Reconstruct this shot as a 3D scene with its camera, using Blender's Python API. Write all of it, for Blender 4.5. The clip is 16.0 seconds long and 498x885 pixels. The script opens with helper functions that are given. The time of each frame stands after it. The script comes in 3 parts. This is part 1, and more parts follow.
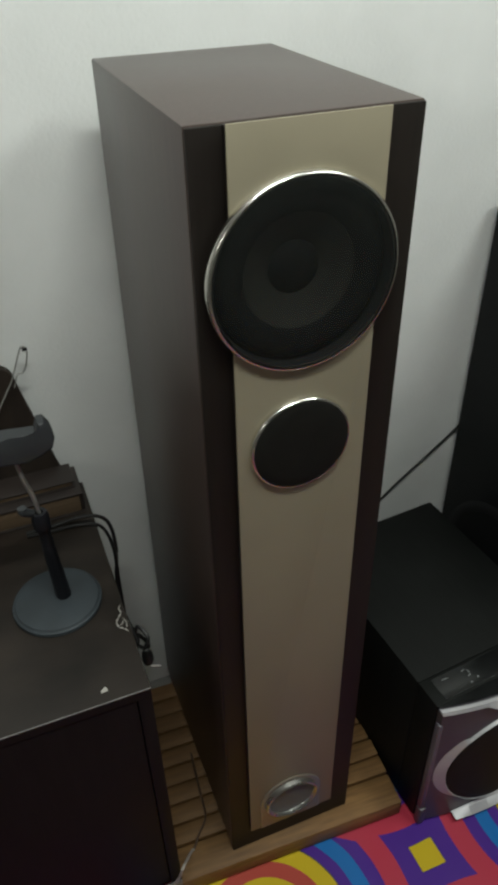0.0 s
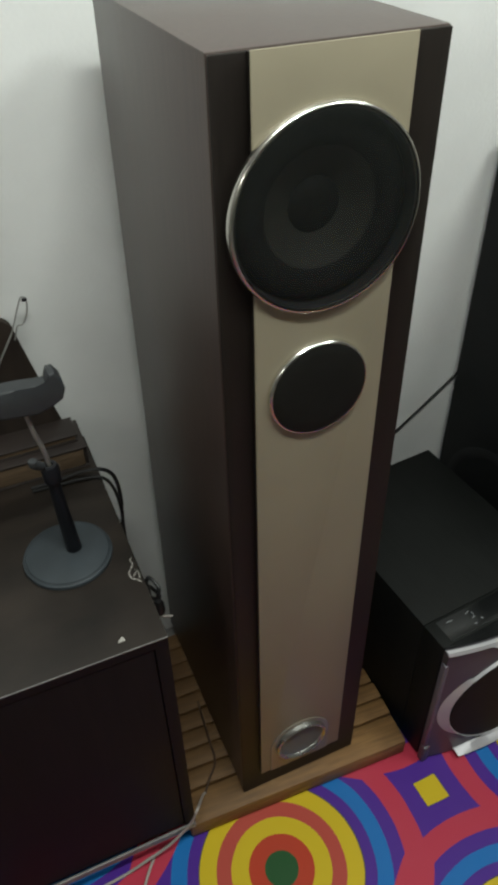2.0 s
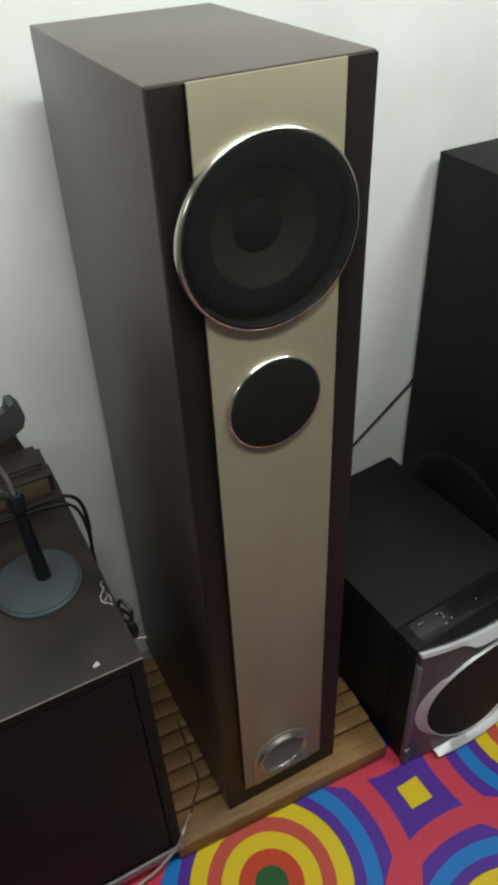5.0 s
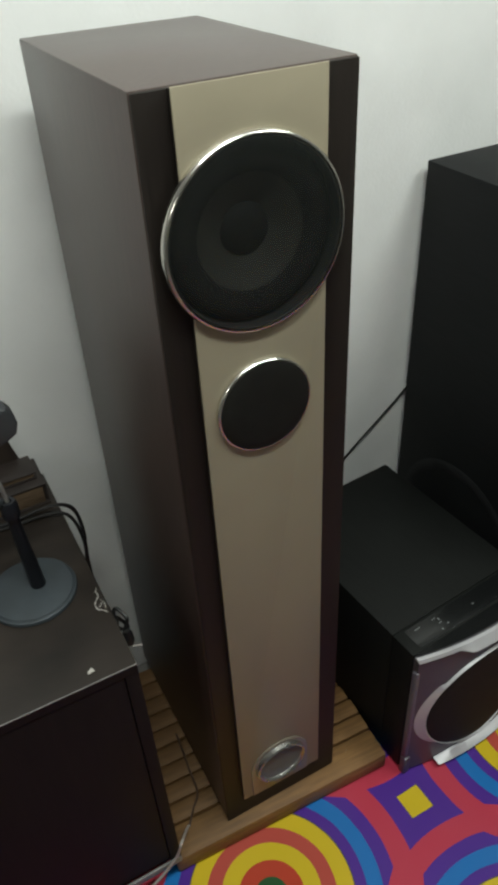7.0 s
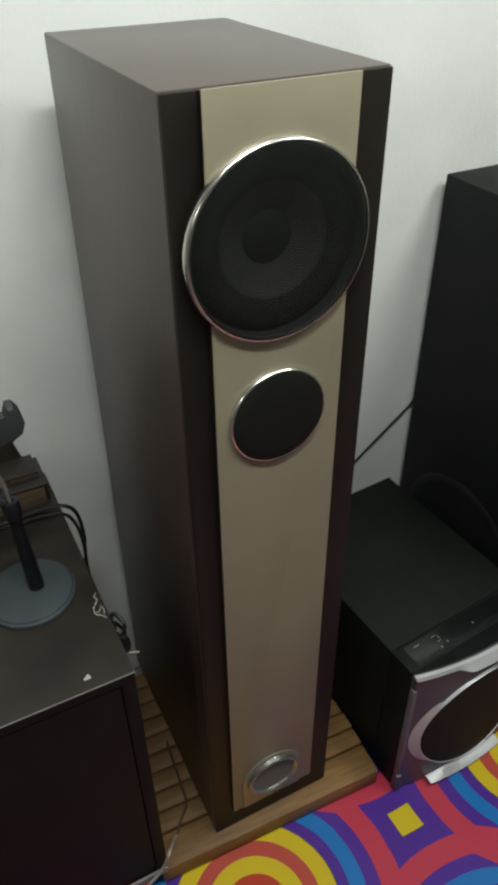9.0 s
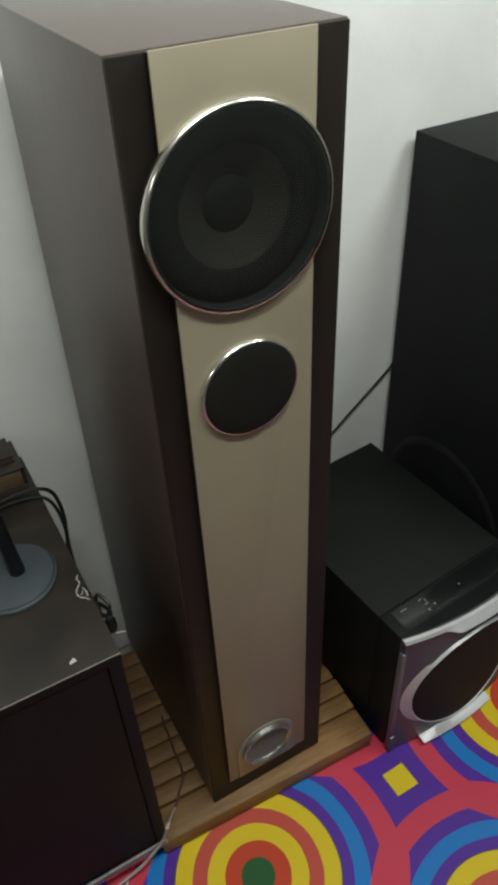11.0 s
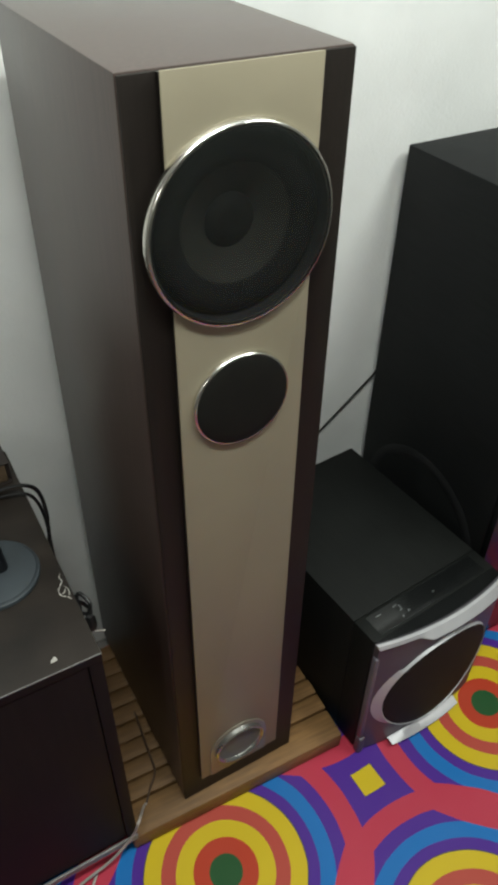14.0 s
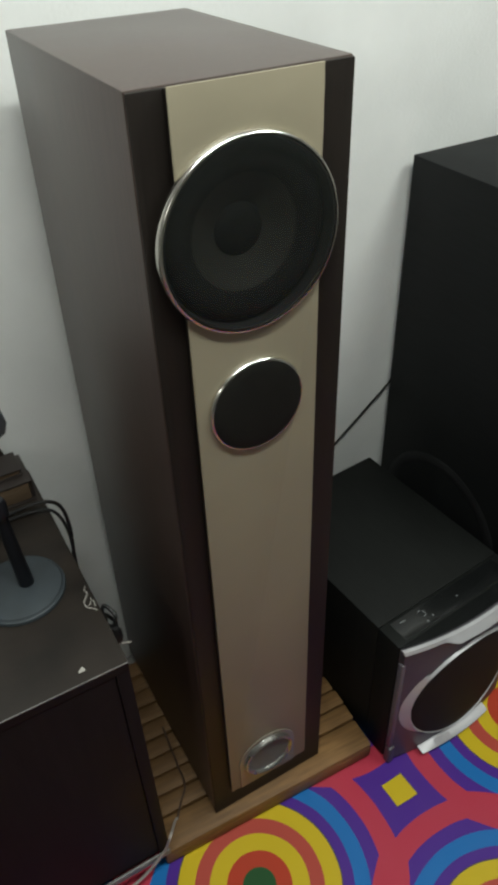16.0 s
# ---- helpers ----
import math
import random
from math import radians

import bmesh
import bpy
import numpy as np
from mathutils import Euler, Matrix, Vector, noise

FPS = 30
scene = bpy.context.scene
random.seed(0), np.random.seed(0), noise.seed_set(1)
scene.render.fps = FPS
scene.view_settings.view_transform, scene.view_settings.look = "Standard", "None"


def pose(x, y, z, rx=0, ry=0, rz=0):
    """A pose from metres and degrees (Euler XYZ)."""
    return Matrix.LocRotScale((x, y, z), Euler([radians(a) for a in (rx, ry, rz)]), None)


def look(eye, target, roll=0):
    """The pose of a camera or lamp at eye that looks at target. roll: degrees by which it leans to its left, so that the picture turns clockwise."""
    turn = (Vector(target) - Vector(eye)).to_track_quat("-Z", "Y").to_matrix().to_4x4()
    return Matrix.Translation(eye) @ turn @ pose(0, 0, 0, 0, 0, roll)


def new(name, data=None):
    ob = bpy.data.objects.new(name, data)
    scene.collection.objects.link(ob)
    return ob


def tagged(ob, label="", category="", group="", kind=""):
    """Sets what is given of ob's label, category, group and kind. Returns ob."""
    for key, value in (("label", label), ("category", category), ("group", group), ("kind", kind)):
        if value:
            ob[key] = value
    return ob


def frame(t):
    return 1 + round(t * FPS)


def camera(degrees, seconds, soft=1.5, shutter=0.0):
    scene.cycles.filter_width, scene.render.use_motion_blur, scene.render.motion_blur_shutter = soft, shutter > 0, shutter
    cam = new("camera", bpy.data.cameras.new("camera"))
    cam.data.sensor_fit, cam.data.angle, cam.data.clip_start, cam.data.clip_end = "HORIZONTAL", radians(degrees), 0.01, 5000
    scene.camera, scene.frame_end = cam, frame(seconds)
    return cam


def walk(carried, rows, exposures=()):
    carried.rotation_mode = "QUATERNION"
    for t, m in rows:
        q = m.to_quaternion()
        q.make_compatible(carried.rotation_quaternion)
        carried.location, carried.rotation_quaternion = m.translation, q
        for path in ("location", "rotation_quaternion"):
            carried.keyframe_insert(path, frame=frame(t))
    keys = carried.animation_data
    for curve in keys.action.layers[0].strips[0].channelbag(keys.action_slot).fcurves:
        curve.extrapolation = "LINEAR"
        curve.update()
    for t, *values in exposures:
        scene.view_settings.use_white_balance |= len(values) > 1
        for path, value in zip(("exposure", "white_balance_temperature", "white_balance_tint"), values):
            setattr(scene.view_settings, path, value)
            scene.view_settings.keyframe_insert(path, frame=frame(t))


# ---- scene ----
cam = camera(37.6, 16.0, soft=4.0)
PATH = [
    (0, (-0.17, -0.574, 1.374), (0.4, 0.926, 0.18), -1.4),
    (0.5, (-0.193, -0.569, 1.377), (0.377, 0.9, 0.145), 1.0),
    (1, (-0.197, -0.584, 1.373), (0.452, 0.836, 0.123), 1.7),
    (1.5, (-0.215, -0.572, 1.364), (0.371, 0.853, 0.088), 0.2),
    (2, (-0.208, -0.559, 1.36), (0.385, 0.853, 0.074), -1.4),
    (2.5, (-0.207, -0.555, 1.358), (0.435, 0.815, 0.05), -1.4),
    (3, (-0.21, -0.563, 1.354), (0.392, 0.827, 0.049), -2.2),
    (3.5, (-0.213, -0.559, 1.359), (0.377, 0.851, 0.069), -1.9),
    (4, (-0.217, -0.578, 1.365), (0.461, 0.837, 0.125), -2.2),
    (4.2, (-0.205, -0.568, 1.37), (0.462, 0.832, 0.108), -2.8),
    (6.3, (-0.208, -0.587, 1.366), (0.504, 0.823, 0.139), -2.4),
    (6.5, (-0.203, -0.585, 1.366), (0.491, 0.825, 0.129), -2.7),
    (7, (-0.204, -0.591, 1.359), (0.496, 0.834, 0.144), -3.5),
    (7.5, (-0.211, -0.563, 1.352), (0.443, 0.842, 0.088), -2.4),
    (8, (-0.205, -0.572, 1.354), (0.476, 0.86, 0.135), -3.1),
    (8.5, (-0.211, -0.57, 1.365), (0.529, 0.854, 0.17), -0.0),
    (8.7, (-0.212, -0.569, 1.357), (0.509, 0.858, 0.155), -0.6),
    (10.8, (-0.204, -0.577, 1.358), (0.502, 0.825, 0.12), -1.3),
    (11, (-0.193, -0.563, 1.352), (0.526, 0.8, 0.076), -2.8),
    (11.5, (-0.194, -0.562, 1.351), (0.533, 0.782, 0.061), -3.0),
    (12, (-0.2, -0.569, 1.346), (0.499, 0.782, 0.048), -2.5),
    (12.5, (-0.207, -0.562, 1.357), (0.53, 0.767, 0.057), -0.6),
    (13, (-0.2, -0.551, 1.366), (0.548, 0.766, 0.06), -1.0),
    (13.5, (-0.198, -0.555, 1.365), (0.564, 0.763, 0.069), -1.2),
    (14, (-0.205, -0.554, 1.375), (0.566, 0.763, 0.083), 1.0),
    (14.5, (-0.235, -0.549, 1.363), (0.476, 0.765, 0.033), 1.3),
    (15, (-0.252, -0.543, 1.375), (0.485, 0.767, 0.057), 7.1),
    (15.5, (-0.219, -0.584, 1.376), (0.502, 0.797, 0.121), -1.7),
    (16, (-0.214, -0.575, 1.37), (0.53, 0.801, 0.124), -2.3),
]
walk(cam, [(t, look(eye, target, roll)) for t, eye, target, roll in PATH],
     exposures=[(0, -0.45), (1, -0.2), (2, -0.18), (3, 0.08), (4, 0.1), (6.5, -0.05), (7.5, -0.12), (8.5, -0.1), (11, 0.0), (12.5, 0.3), (14, 0.14), (15, 0.08), (16, -0.14)])

# ---- room light: two tube lamps high in the room and a small added glint lamp ----
def area_lamp(name, eye, target, sx, sy, power, colour):
    data = bpy.data.lights.new(name, "AREA")
    data.shape, data.size, data.size_y, data.energy, data.color = "RECTANGLE", sx, sy, power, colour
    ob = new(name, data)
    ob.matrix_world = look(eye, target)
    return ob


world = bpy.data.worlds.new("room_world")
world.use_nodes = True
world.node_tree.nodes["Background"].inputs["Color"].default_value = (0.5, 0.55, 0.6, 1)
world.node_tree.nodes["Background"].inputs["Strength"].default_value = 0.02
scene.world = world

area_lamp("tube_lamp", (-0.04, -0.55, 2.3), (0.0, 0.2, 1.0), 0.8, 0.07, 22.5, (0.95, 1.0, 0.935))
area_lamp("tube_lamp", (1.15, -0.6, 2.3), (0.4, 0.25, 1.0), 0.9, 0.07, 18, (0.95, 1.0, 0.935))
# added lamp for the chrome ring glint and cabinet side; no window there
area_lamp("glint_light", (-2.2, -1.25, 2.0), (0.0, 0.0, 1.1), 0.12, 0.2, 6.0, (1.0, 0.99, 0.93))


# ---- materials ----
def material(name, colour, colour2=None, rough=0.5, metal=0.0, scale=30.0, stretch=(1, 1, 1), bump=0.1, fine=400.0,
             coat=0.0, specular=0.5, rough_vary=0.1, dirt=0.25, coat_rough=0.34):
    """A surface with large and fine variation of its colour, gloss and relief."""
    m = bpy.data.materials.new(name)
    m.use_nodes = True
    nt = m.node_tree
    n, l = nt.nodes, nt.links
    b = n["Principled BSDF"]
    colour2 = colour2 or tuple(c * 0.7 for c in colour)
    tc = n.new("ShaderNodeTexCoord")
    mp = n.new("ShaderNodeMapping")
    mp.inputs["Scale"].default_value = stretch
    l.new(tc.outputs["Object"], mp.inputs["Vector"])
    big = n.new("ShaderNodeTexNoise")
    big.inputs["Scale"].default_value, big.inputs["Detail"].default_value = scale, 6
    l.new(mp.outputs["Vector"], big.inputs["Vector"])
    small = n.new("ShaderNodeTexNoise")
    small.inputs["Scale"].default_value, small.inputs["Detail"].default_value = fine, 3
    l.new(mp.outputs["Vector"], small.inputs["Vector"])
    wide = n.new("ShaderNodeTexNoise")
    wide.inputs["Scale"].default_value, wide.inputs["Detail"].default_value = 5.0, 4
    l.new(tc.outputs["Object"], wide.inputs["Vector"])
    ramp = n.new("ShaderNodeValToRGB")
    ramp.color_ramp.elements[0].position, ramp.color_ramp.elements[1].position = 0.3, 0.72
    ramp.color_ramp.elements[0].color, ramp.color_ramp.elements[1].color = (*colour2, 1), (*colour, 1)
    l.new(big.outputs["Fac"], ramp.inputs["Fac"])
    shade = n.new("ShaderNodeMapRange")
    shade.inputs["From Min"].default_value, shade.inputs["From Max"].default_value = 0.35, 0.7
    shade.inputs["To Min"].default_value, shade.inputs["To Max"].default_value = 1.0 - dirt, 1.0
    l.new(wide.outputs["Fac"], shade.inputs["Value"])
    mul = n.new("ShaderNodeVectorMath")
    mul.operation = "SCALE"
    l.new(ramp.outputs["Color"], mul.inputs[0])
    l.new(shade.outputs["Result"], mul.inputs["Scale"])
    l.new(mul.outputs["Vector"], b.inputs["Base Color"])
    rr = n.new("ShaderNodeMapRange")
    rr.inputs["To Min"].default_value, rr.inputs["To Max"].default_value = max(0.02, rough - rough_vary), min(1, rough + rough_vary)
    l.new(wide.outputs["Fac"], rr.inputs["Value"])
    l.new(rr.outputs["Result"], b.inputs["Roughness"])
    bp = n.new("ShaderNodeBump")
    bp.inputs["Strength"].default_value, bp.inputs["Distance"].default_value = bump, 0.002
    l.new(small.outputs["Fac"], bp.inputs["Height"])
    l.new(bp.outputs["Normal"], b.inputs["Normal"])
    b.inputs["Metallic"].default_value = metal
    b.inputs["Coat Weight"].default_value = coat
    b.inputs["Coat Roughness"].default_value = coat_rough
    b.inputs["Specular IOR Level"].default_value = specular
    return m


def grille_cloth(name, colour, through_part):
    """Fine punched mesh: dark wires with what lies behind showing through."""
    m = material(name, colour, rough=0.5, scale=60, fine=900, bump=0.03)
    nt = m.node_tree
    n, l = nt.nodes, nt.links
    out = [k for k in n if k.type == "OUTPUT_MATERIAL"][0]
    mix, clear = n.new("ShaderNodeMixShader"), n.new("ShaderNodeBsdfTransparent")
    mix.inputs["Fac"].default_value = through_part
    l.new(n["Principled BSDF"].outputs["BSDF"], mix.inputs[1])
    l.new(clear.outputs["BSDF"], mix.inputs[2])
    l.new(mix.outputs["Shader"], out.inputs["Surface"])
    return m


def mat_print(name):
    """The printed floor mat: rings on a square lattice, small squares between them, pink ground."""
    m = bpy.data.materials.new(name)
    m.use_nodes = True
    nt = m.node_tree
    n, l = nt.nodes, nt.links
    b = n["Principled BSDF"]

    def math_node(op, a, c=None, d=None):
        k = n.new("ShaderNodeMath")
        k.operation = op
        for i, v in enumerate((a, c, d)):
            if v is None:
                continue
            if isinstance(v, (int, float)):
                k.inputs[i].default_value = v
            else:
                l.new(v, k.inputs[i])
        return k.outputs[0]

    def mixed(fac, a, c):
        k = n.new("ShaderNodeMix")
        k.data_type = "RGBA"
        l.new(fac, k.inputs["Factor"])
        for key, v in (("A", a), ("B", c)):
            sock = [s for s in k.inputs if s.name == key and s.type == "RGBA"][0]
            if isinstance(v, tuple):
                sock.default_value = v
            else:
                l.new(v, sock)
        return [s for s in k.outputs if s.type == "RGBA"][0]

    PITCH = 0.4363
    tc = n.new("ShaderNodeTexCoord")
    wob = n.new("ShaderNodeTexNoise")
    wob.inputs["Scale"].default_value, wob.inputs["Detail"].default_value = 9.0, 2
    l.new(tc.outputs["Object"], wob.inputs["Vector"])
    off = n.new("ShaderNodeVectorMath")
    off.operation = "MULTIPLY_ADD"
    l.new(wob.outputs["Color"], off.inputs[0])
    off.inputs[1].default_value = (0.006, 0.006, 0)
    l.new(tc.outputs["Object"], off.inputs[2])
    mp = n.new("ShaderNodeMapping")
    mp.vector_type = "TEXTURE"
    mp.inputs["Location"].default_value = (0.019, -0.121, 0)
    mp.inputs["Rotation"].default_value = (0, 0, radians(46.6))
    l.new(off.outputs["Vector"], mp.inputs["Vector"])
    sep = n.new("ShaderNodeSeparateXYZ")
    l.new(mp.outputs["Vector"], sep.inputs[0])

    def cell(sock, shift):
        q = math_node("FRACT", math_node("ADD", math_node("DIVIDE", sock, PITCH), shift))
        return math_node("MULTIPLY", math_node("SUBTRACT", q, 0.5), PITCH)

    u, v = cell(sep.outputs["X"], 0.5), cell(sep.outputs["Y"], 0.5)
    r = math_node("SQRT", math_node("ADD", math_node("MULTIPLY", u, u), math_node("MULTIPLY", v, v)))
    ramp = n.new("ShaderNodeValToRGB")
    ramp.color_ramp.interpolation = "CONSTANT"
    green, brick, yellow, red = (0.008, 0.075, 0.016, 1), (0.45, 0.04, 0.012, 1), (0.6, 0.44, 0.008, 1), (0.44, 0.062, 0.042, 1)
    purple, blue, pink = (0.066, 0.014, 0.26, 1), (0.003, 0.15, 0.46, 1), (0.48, 0.034, 0.068, 1)
    line = (0.08, 0.06, 0.05, 1)
    stops = ((0, green), (0.0278, brick), (0.0555, yellow), (0.085, red), (0.1095, yellow), (0.1395, line), (0.1408, purple),
             (0.162, blue), (0.1885, purple), (0.213, pink))
    els = ramp.color_ramp.elements
    els[0].position, els[0].color = 0, green
    els[1].position, els[1].color = stops[1][0] * 2, brick
    for p, c in stops[2:]:
        e = els.new(p * 2)
        e.color = c
    l.new(math_node("MULTIPLY", r, 2.0), ramp.inputs["Fac"])
    # pink leaves between neighbouring rings
    au, av = math_node("ABSOLUTE", u), math_node("ABSOLUTE", v)
    big, low = math_node("MAXIMUM", au, av), math_node("MINIMUM", au, av)
    ex = math_node("DIVIDE", math_node("SUBTRACT", PITCH / 2, big), 0.034)
    ey = math_node("DIVIDE", low, 0.14)
    leaf = math_node("LESS_THAN", math_node("ADD", math_node("MULTIPLY", ex, ex), math_node("MULTIPLY", ey, ey)), 1.0)
    col = mixed(leaf, ramp.outputs["Color"], pink)
    # squares with hollow sides in the middle of four rings, turned by 45 degrees to the lattice
    p, q = cell(sep.outputs["X"], 0.0), cell(sep.outputs["Y"], 0.0)
    s1 = math_node("ABSOLUTE", math_node("MULTIPLY", math_node("ADD", p, q), 0.7071))
    s2 = math_node("ABSOLUTE", math_node("MULTIPLY", math_node("SUBTRACT", p, q), 0.7071))
    s = math_node("MAXIMUM", s1, s2)
    square = math_node("MULTIPLY", math_node("LESS_THAN", s, 0.064), math_node("GREATER_THAN", r, 0.2535))
    col = mixed(square, col, purple)
    col = mixed(math_node("LESS_THAN", s, 0.0235), col, line)
    col = mixed(math_node("LESS_THAN", s, 0.0225), col, yellow)
    # wear and dust
    dust = n.new("ShaderNodeTexNoise")
    dust.inputs["Scale"].default_value, dust.inputs["Detail"].default_value = 7.0, 7
    l.new(tc.outputs["Object"], dust.inputs["Vector"])
    dr = n.new("ShaderNodeMapRange")
    dr.inputs["From Min"].default_value, dr.inputs["From Max"].default_value = 0.4, 0.8
    dr.inputs["To Min"].default_value, dr.inputs["To Max"].default_value = 0.0, 0.04
    l.new(dust.outputs["Fac"], dr.inputs["Value"])
    col = mixed(dr.outputs["Result"], col, (0.33, 0.27, 0.26, 1))
    l.new(col, b.inputs["Base Color"])
    b.inputs["Roughness"].default_value = 0.55
    b.inputs["Specular IOR Level"].default_value = 0.28
    weave = n.new("ShaderNodeTexNoise")
    weave.inputs["Scale"].default_value = 500
    l.new(tc.outputs["Object"], weave.inputs["Vector"])
    bp = n.new("ShaderNodeBump")
    bp.inputs["Strength"].default_value, bp.inputs["Distance"].default_value = 0.12, 0.001
    l.new(weave.outputs["Fac"], bp.inputs["Height"])
    l.new(bp.outputs["Normal"], b.inputs["Normal"])
    return m


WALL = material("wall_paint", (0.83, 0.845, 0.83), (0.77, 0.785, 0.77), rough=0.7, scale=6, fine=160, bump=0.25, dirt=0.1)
# darker than the north wall only to keep bounced fill light low
LOWBOUNCE = material("low_bounce_paint", (0.42, 0.425, 0.4), (0.36, 0.365, 0.345), rough=0.8, scale=7, fine=160, bump=0.25, dirt=0.1)
CEIL = material("ceiling_paint", (0.6, 0.6, 0.58), (0.54, 0.54, 0.52), rough=0.9, scale=6, fine=200, dirt=0.08)
CONCRETE = material("cement_floor", (0.3, 0.29, 0.27), (0.22, 0.21, 0.2), rough=0.7, scale=8, fine=200)
MAT = mat_print("printed_mat")
WENGE = material("dark_wood_vinyl", (0.066, 0.04, 0.031), (0.035, 0.0215, 0.017), rough=0.46, scale=24, stretch=(9, 9, 0.35), fine=170, bump=0.08, coat=0.52, coat_rough=0.45, rough_vary=0.05, dirt=0.15)
BAFFLE = material("baffle_vinyl", (0.0165, 0.0128, 0.0102), (0.012, 0.0092, 0.0074), rough=0.5, scale=24, stretch=(9, 9, 0.35), fine=170, bump=0.2, specular=0.25)
CHAMPAGNE = material("champagne_panel", (0.31, 0.277, 0.196), (0.285, 0.254, 0.178), rough=0.5, metal=0.08, scale=4, fine=700, bump=0.05, dirt=0.14)
ARCH = material("port_trim", (0.33, 0.29, 0.23), (0.28, 0.245, 0.2), rough=0.35, metal=0.3, scale=12, fine=600, bump=0.05)
CHROME = material("polished_metal", (0.82, 0.8, 0.74), (0.76, 0.74, 0.68), rough=0.2, metal=1.0, scale=20, bump=0.01, rough_vary=0.05, dirt=0.08)
SATIN = material("silver_paint", (0.6, 0.6, 0.62), (0.53, 0.53, 0.55), rough=0.5, metal=0.4, scale=25, bump=0.04, dirt=0.1)
BEZEL = material("grey_violet_plastic", (0.12, 0.112, 0.128), (0.1, 0.094, 0.108), rough=0.42, metal=0.3, scale=20, fine=500, bump=0.08)
PORTRIM = material("satin_chrome", (0.5, 0.5, 0.47), (0.42, 0.42, 0.4), rough=0.27, metal=0.9, scale=20, bump=0.02, rough_vary=0.05)
EDGEPLASTIC = material("pale_violet_plastic", (0.19, 0.175, 0.205), (0.15, 0.138, 0.165), rough=0.4, metal=0.2, scale=20)
CONE = material("woofer_cone", (0.0185, 0.0182, 0.0145), (0.016, 0.0157, 0.0125), rough=0.7, scale=40, fine=500, specular=0.2)
RUBBER = material("black_rubber", (0.014, 0.016, 0.016), (0.01, 0.011, 0.011), rough=0.6, scale=30, fine=500, specular=0.25)
CAP = material("dust_cap", (0.006, 0.006, 0.006), (0.0045, 0.0045, 0.0045), rough=0.7, scale=30, specular=0.1)
GRILLE = grille_cloth("driver_grille", (0.027, 0.032, 0.028), 0.68)
GRILLE2 = material("small_grille", (0.0105, 0.011, 0.0088), (0.007, 0.0075, 0.006), rough=0.7, scale=60, fine=900, bump=0.3, specular=0.2)
GRILLE3 = material("bass_grille", (0.022, 0.017, 0.013), (0.016, 0.0125, 0.01), rough=0.7, scale=60, fine=900, bump=0.3, specular=0.2)
PORT = material("port_grey", (0.13, 0.135, 0.13), (0.1, 0.1, 0.1), rough=0.5, scale=30)
BLACKWOOD = material("black_ash_vinyl", (0.0135, 0.0148, 0.015), (0.0098, 0.0108, 0.011), rough=0.58, scale=22, stretch=(7, 0.5, 7), fine=200, bump=0.15, specular=0.14)
DUSTY = material("dusty_black_rim", (0.022, 0.023, 0.024), (0.012, 0.0125, 0.013), rough=0.6, scale=18, fine=300, bump=0.1, specular=0.2)
BLACKBODY = material("black_cabinet_vinyl", (0.012, 0.0135, 0.0125), (0.009, 0.01, 0.0093), rough=0.56, scale=24, stretch=(6, 0.6, 6), fine=220, bump=0.12, specular=0.11)
PIANO = material("glossy_black", (0.01, 0.011, 0.011), (0.007, 0.008, 0.008), rough=0.22, scale=20, bump=0.03)
PINE = material("pine_plank", (0.37, 0.2, 0.07), (0.2, 0.1, 0.033), rough=0.6, scale=14, stretch=(0.7, 9, 9), fine=120, bump=0.3, dirt=0.5)
DESKTOP = material("desk_laminate", (0.042, 0.032, 0.025), (0.022, 0.0175, 0.0145), rough=0.46, scale=9, stretch=(1, 2, 2), fine=200, bump=0.1, dirt=0.6, specular=0.3)
DESKDOOR = material("desk_front_vinyl", (0.012, 0.008, 0.0085), (0.008, 0.0055, 0.006), rough=0.62, scale=18, stretch=(6, 6, 0.5), fine=200, bump=0.15, specular=0.16)
EDGEBAND = material("edge_band", (0.3, 0.29, 0.28), (0.2, 0.19, 0.19), rough=0.4, scale=40, dirt=0.4)
CHIP = material("bare_board", (0.6, 0.58, 0.54), (0.42, 0.4, 0.36), rough=0.9, scale=90)
STAND = material("stand_plastic", (0.055, 0.068, 0.078), (0.045, 0.055, 0.062), rough=0.5, scale=20, fine=400, dirt=0.3, specular=0.3)
STEM = material("stem_plastic", (0.012, 0.013, 0.017), (0.008, 0.009, 0.012), rough=0.4, scale=20, specular=0.3)
HOLDER = material("holder_plastic", (0.055, 0.06, 0.064), (0.042, 0.046, 0.05), rough=0.5, scale=20, specular=0.3)
STEEL = material("steel_wire", (0.5, 0.5, 0.47), (0.36, 0.36, 0.34), rough=0.5, metal=0.7, scale=60)
BOOKCOVER = material("book_cover", (0.04, 0.03, 0.026), (0.024, 0.018, 0.016), rough=0.5, scale=20)
PAGES = material("old_pages", (0.17, 0.11, 0.06), (0.1, 0.065, 0.035), rough=0.85, scale=16, stretch=(0.5, 3, 26), fine=200, bump=0.4)
BOARD = material("brown_board", (0.04, 0.029, 0.022), (0.026, 0.019, 0.015), rough=0.6, scale=16, stretch=(5, 5, 0.6), specular=0.3)
CABLE = material("black_cable", (0.012, 0.012, 0.012), rough=0.45, scale=50)
WHITECABLE = material("white_cable", (0.5, 0.46, 0.42), (0.4, 0.36, 0.33), rough=0.5, scale=50)
BROWNCABLE = material("brown_cable", (0.09, 0.05, 0.03), (0.06, 0.035, 0.02), rough=0.5, scale=50)
MARK = material("white_marking", (0.28, 0.3, 0.3), (0.18, 0.19, 0.19), rough=0.5, scale=200)


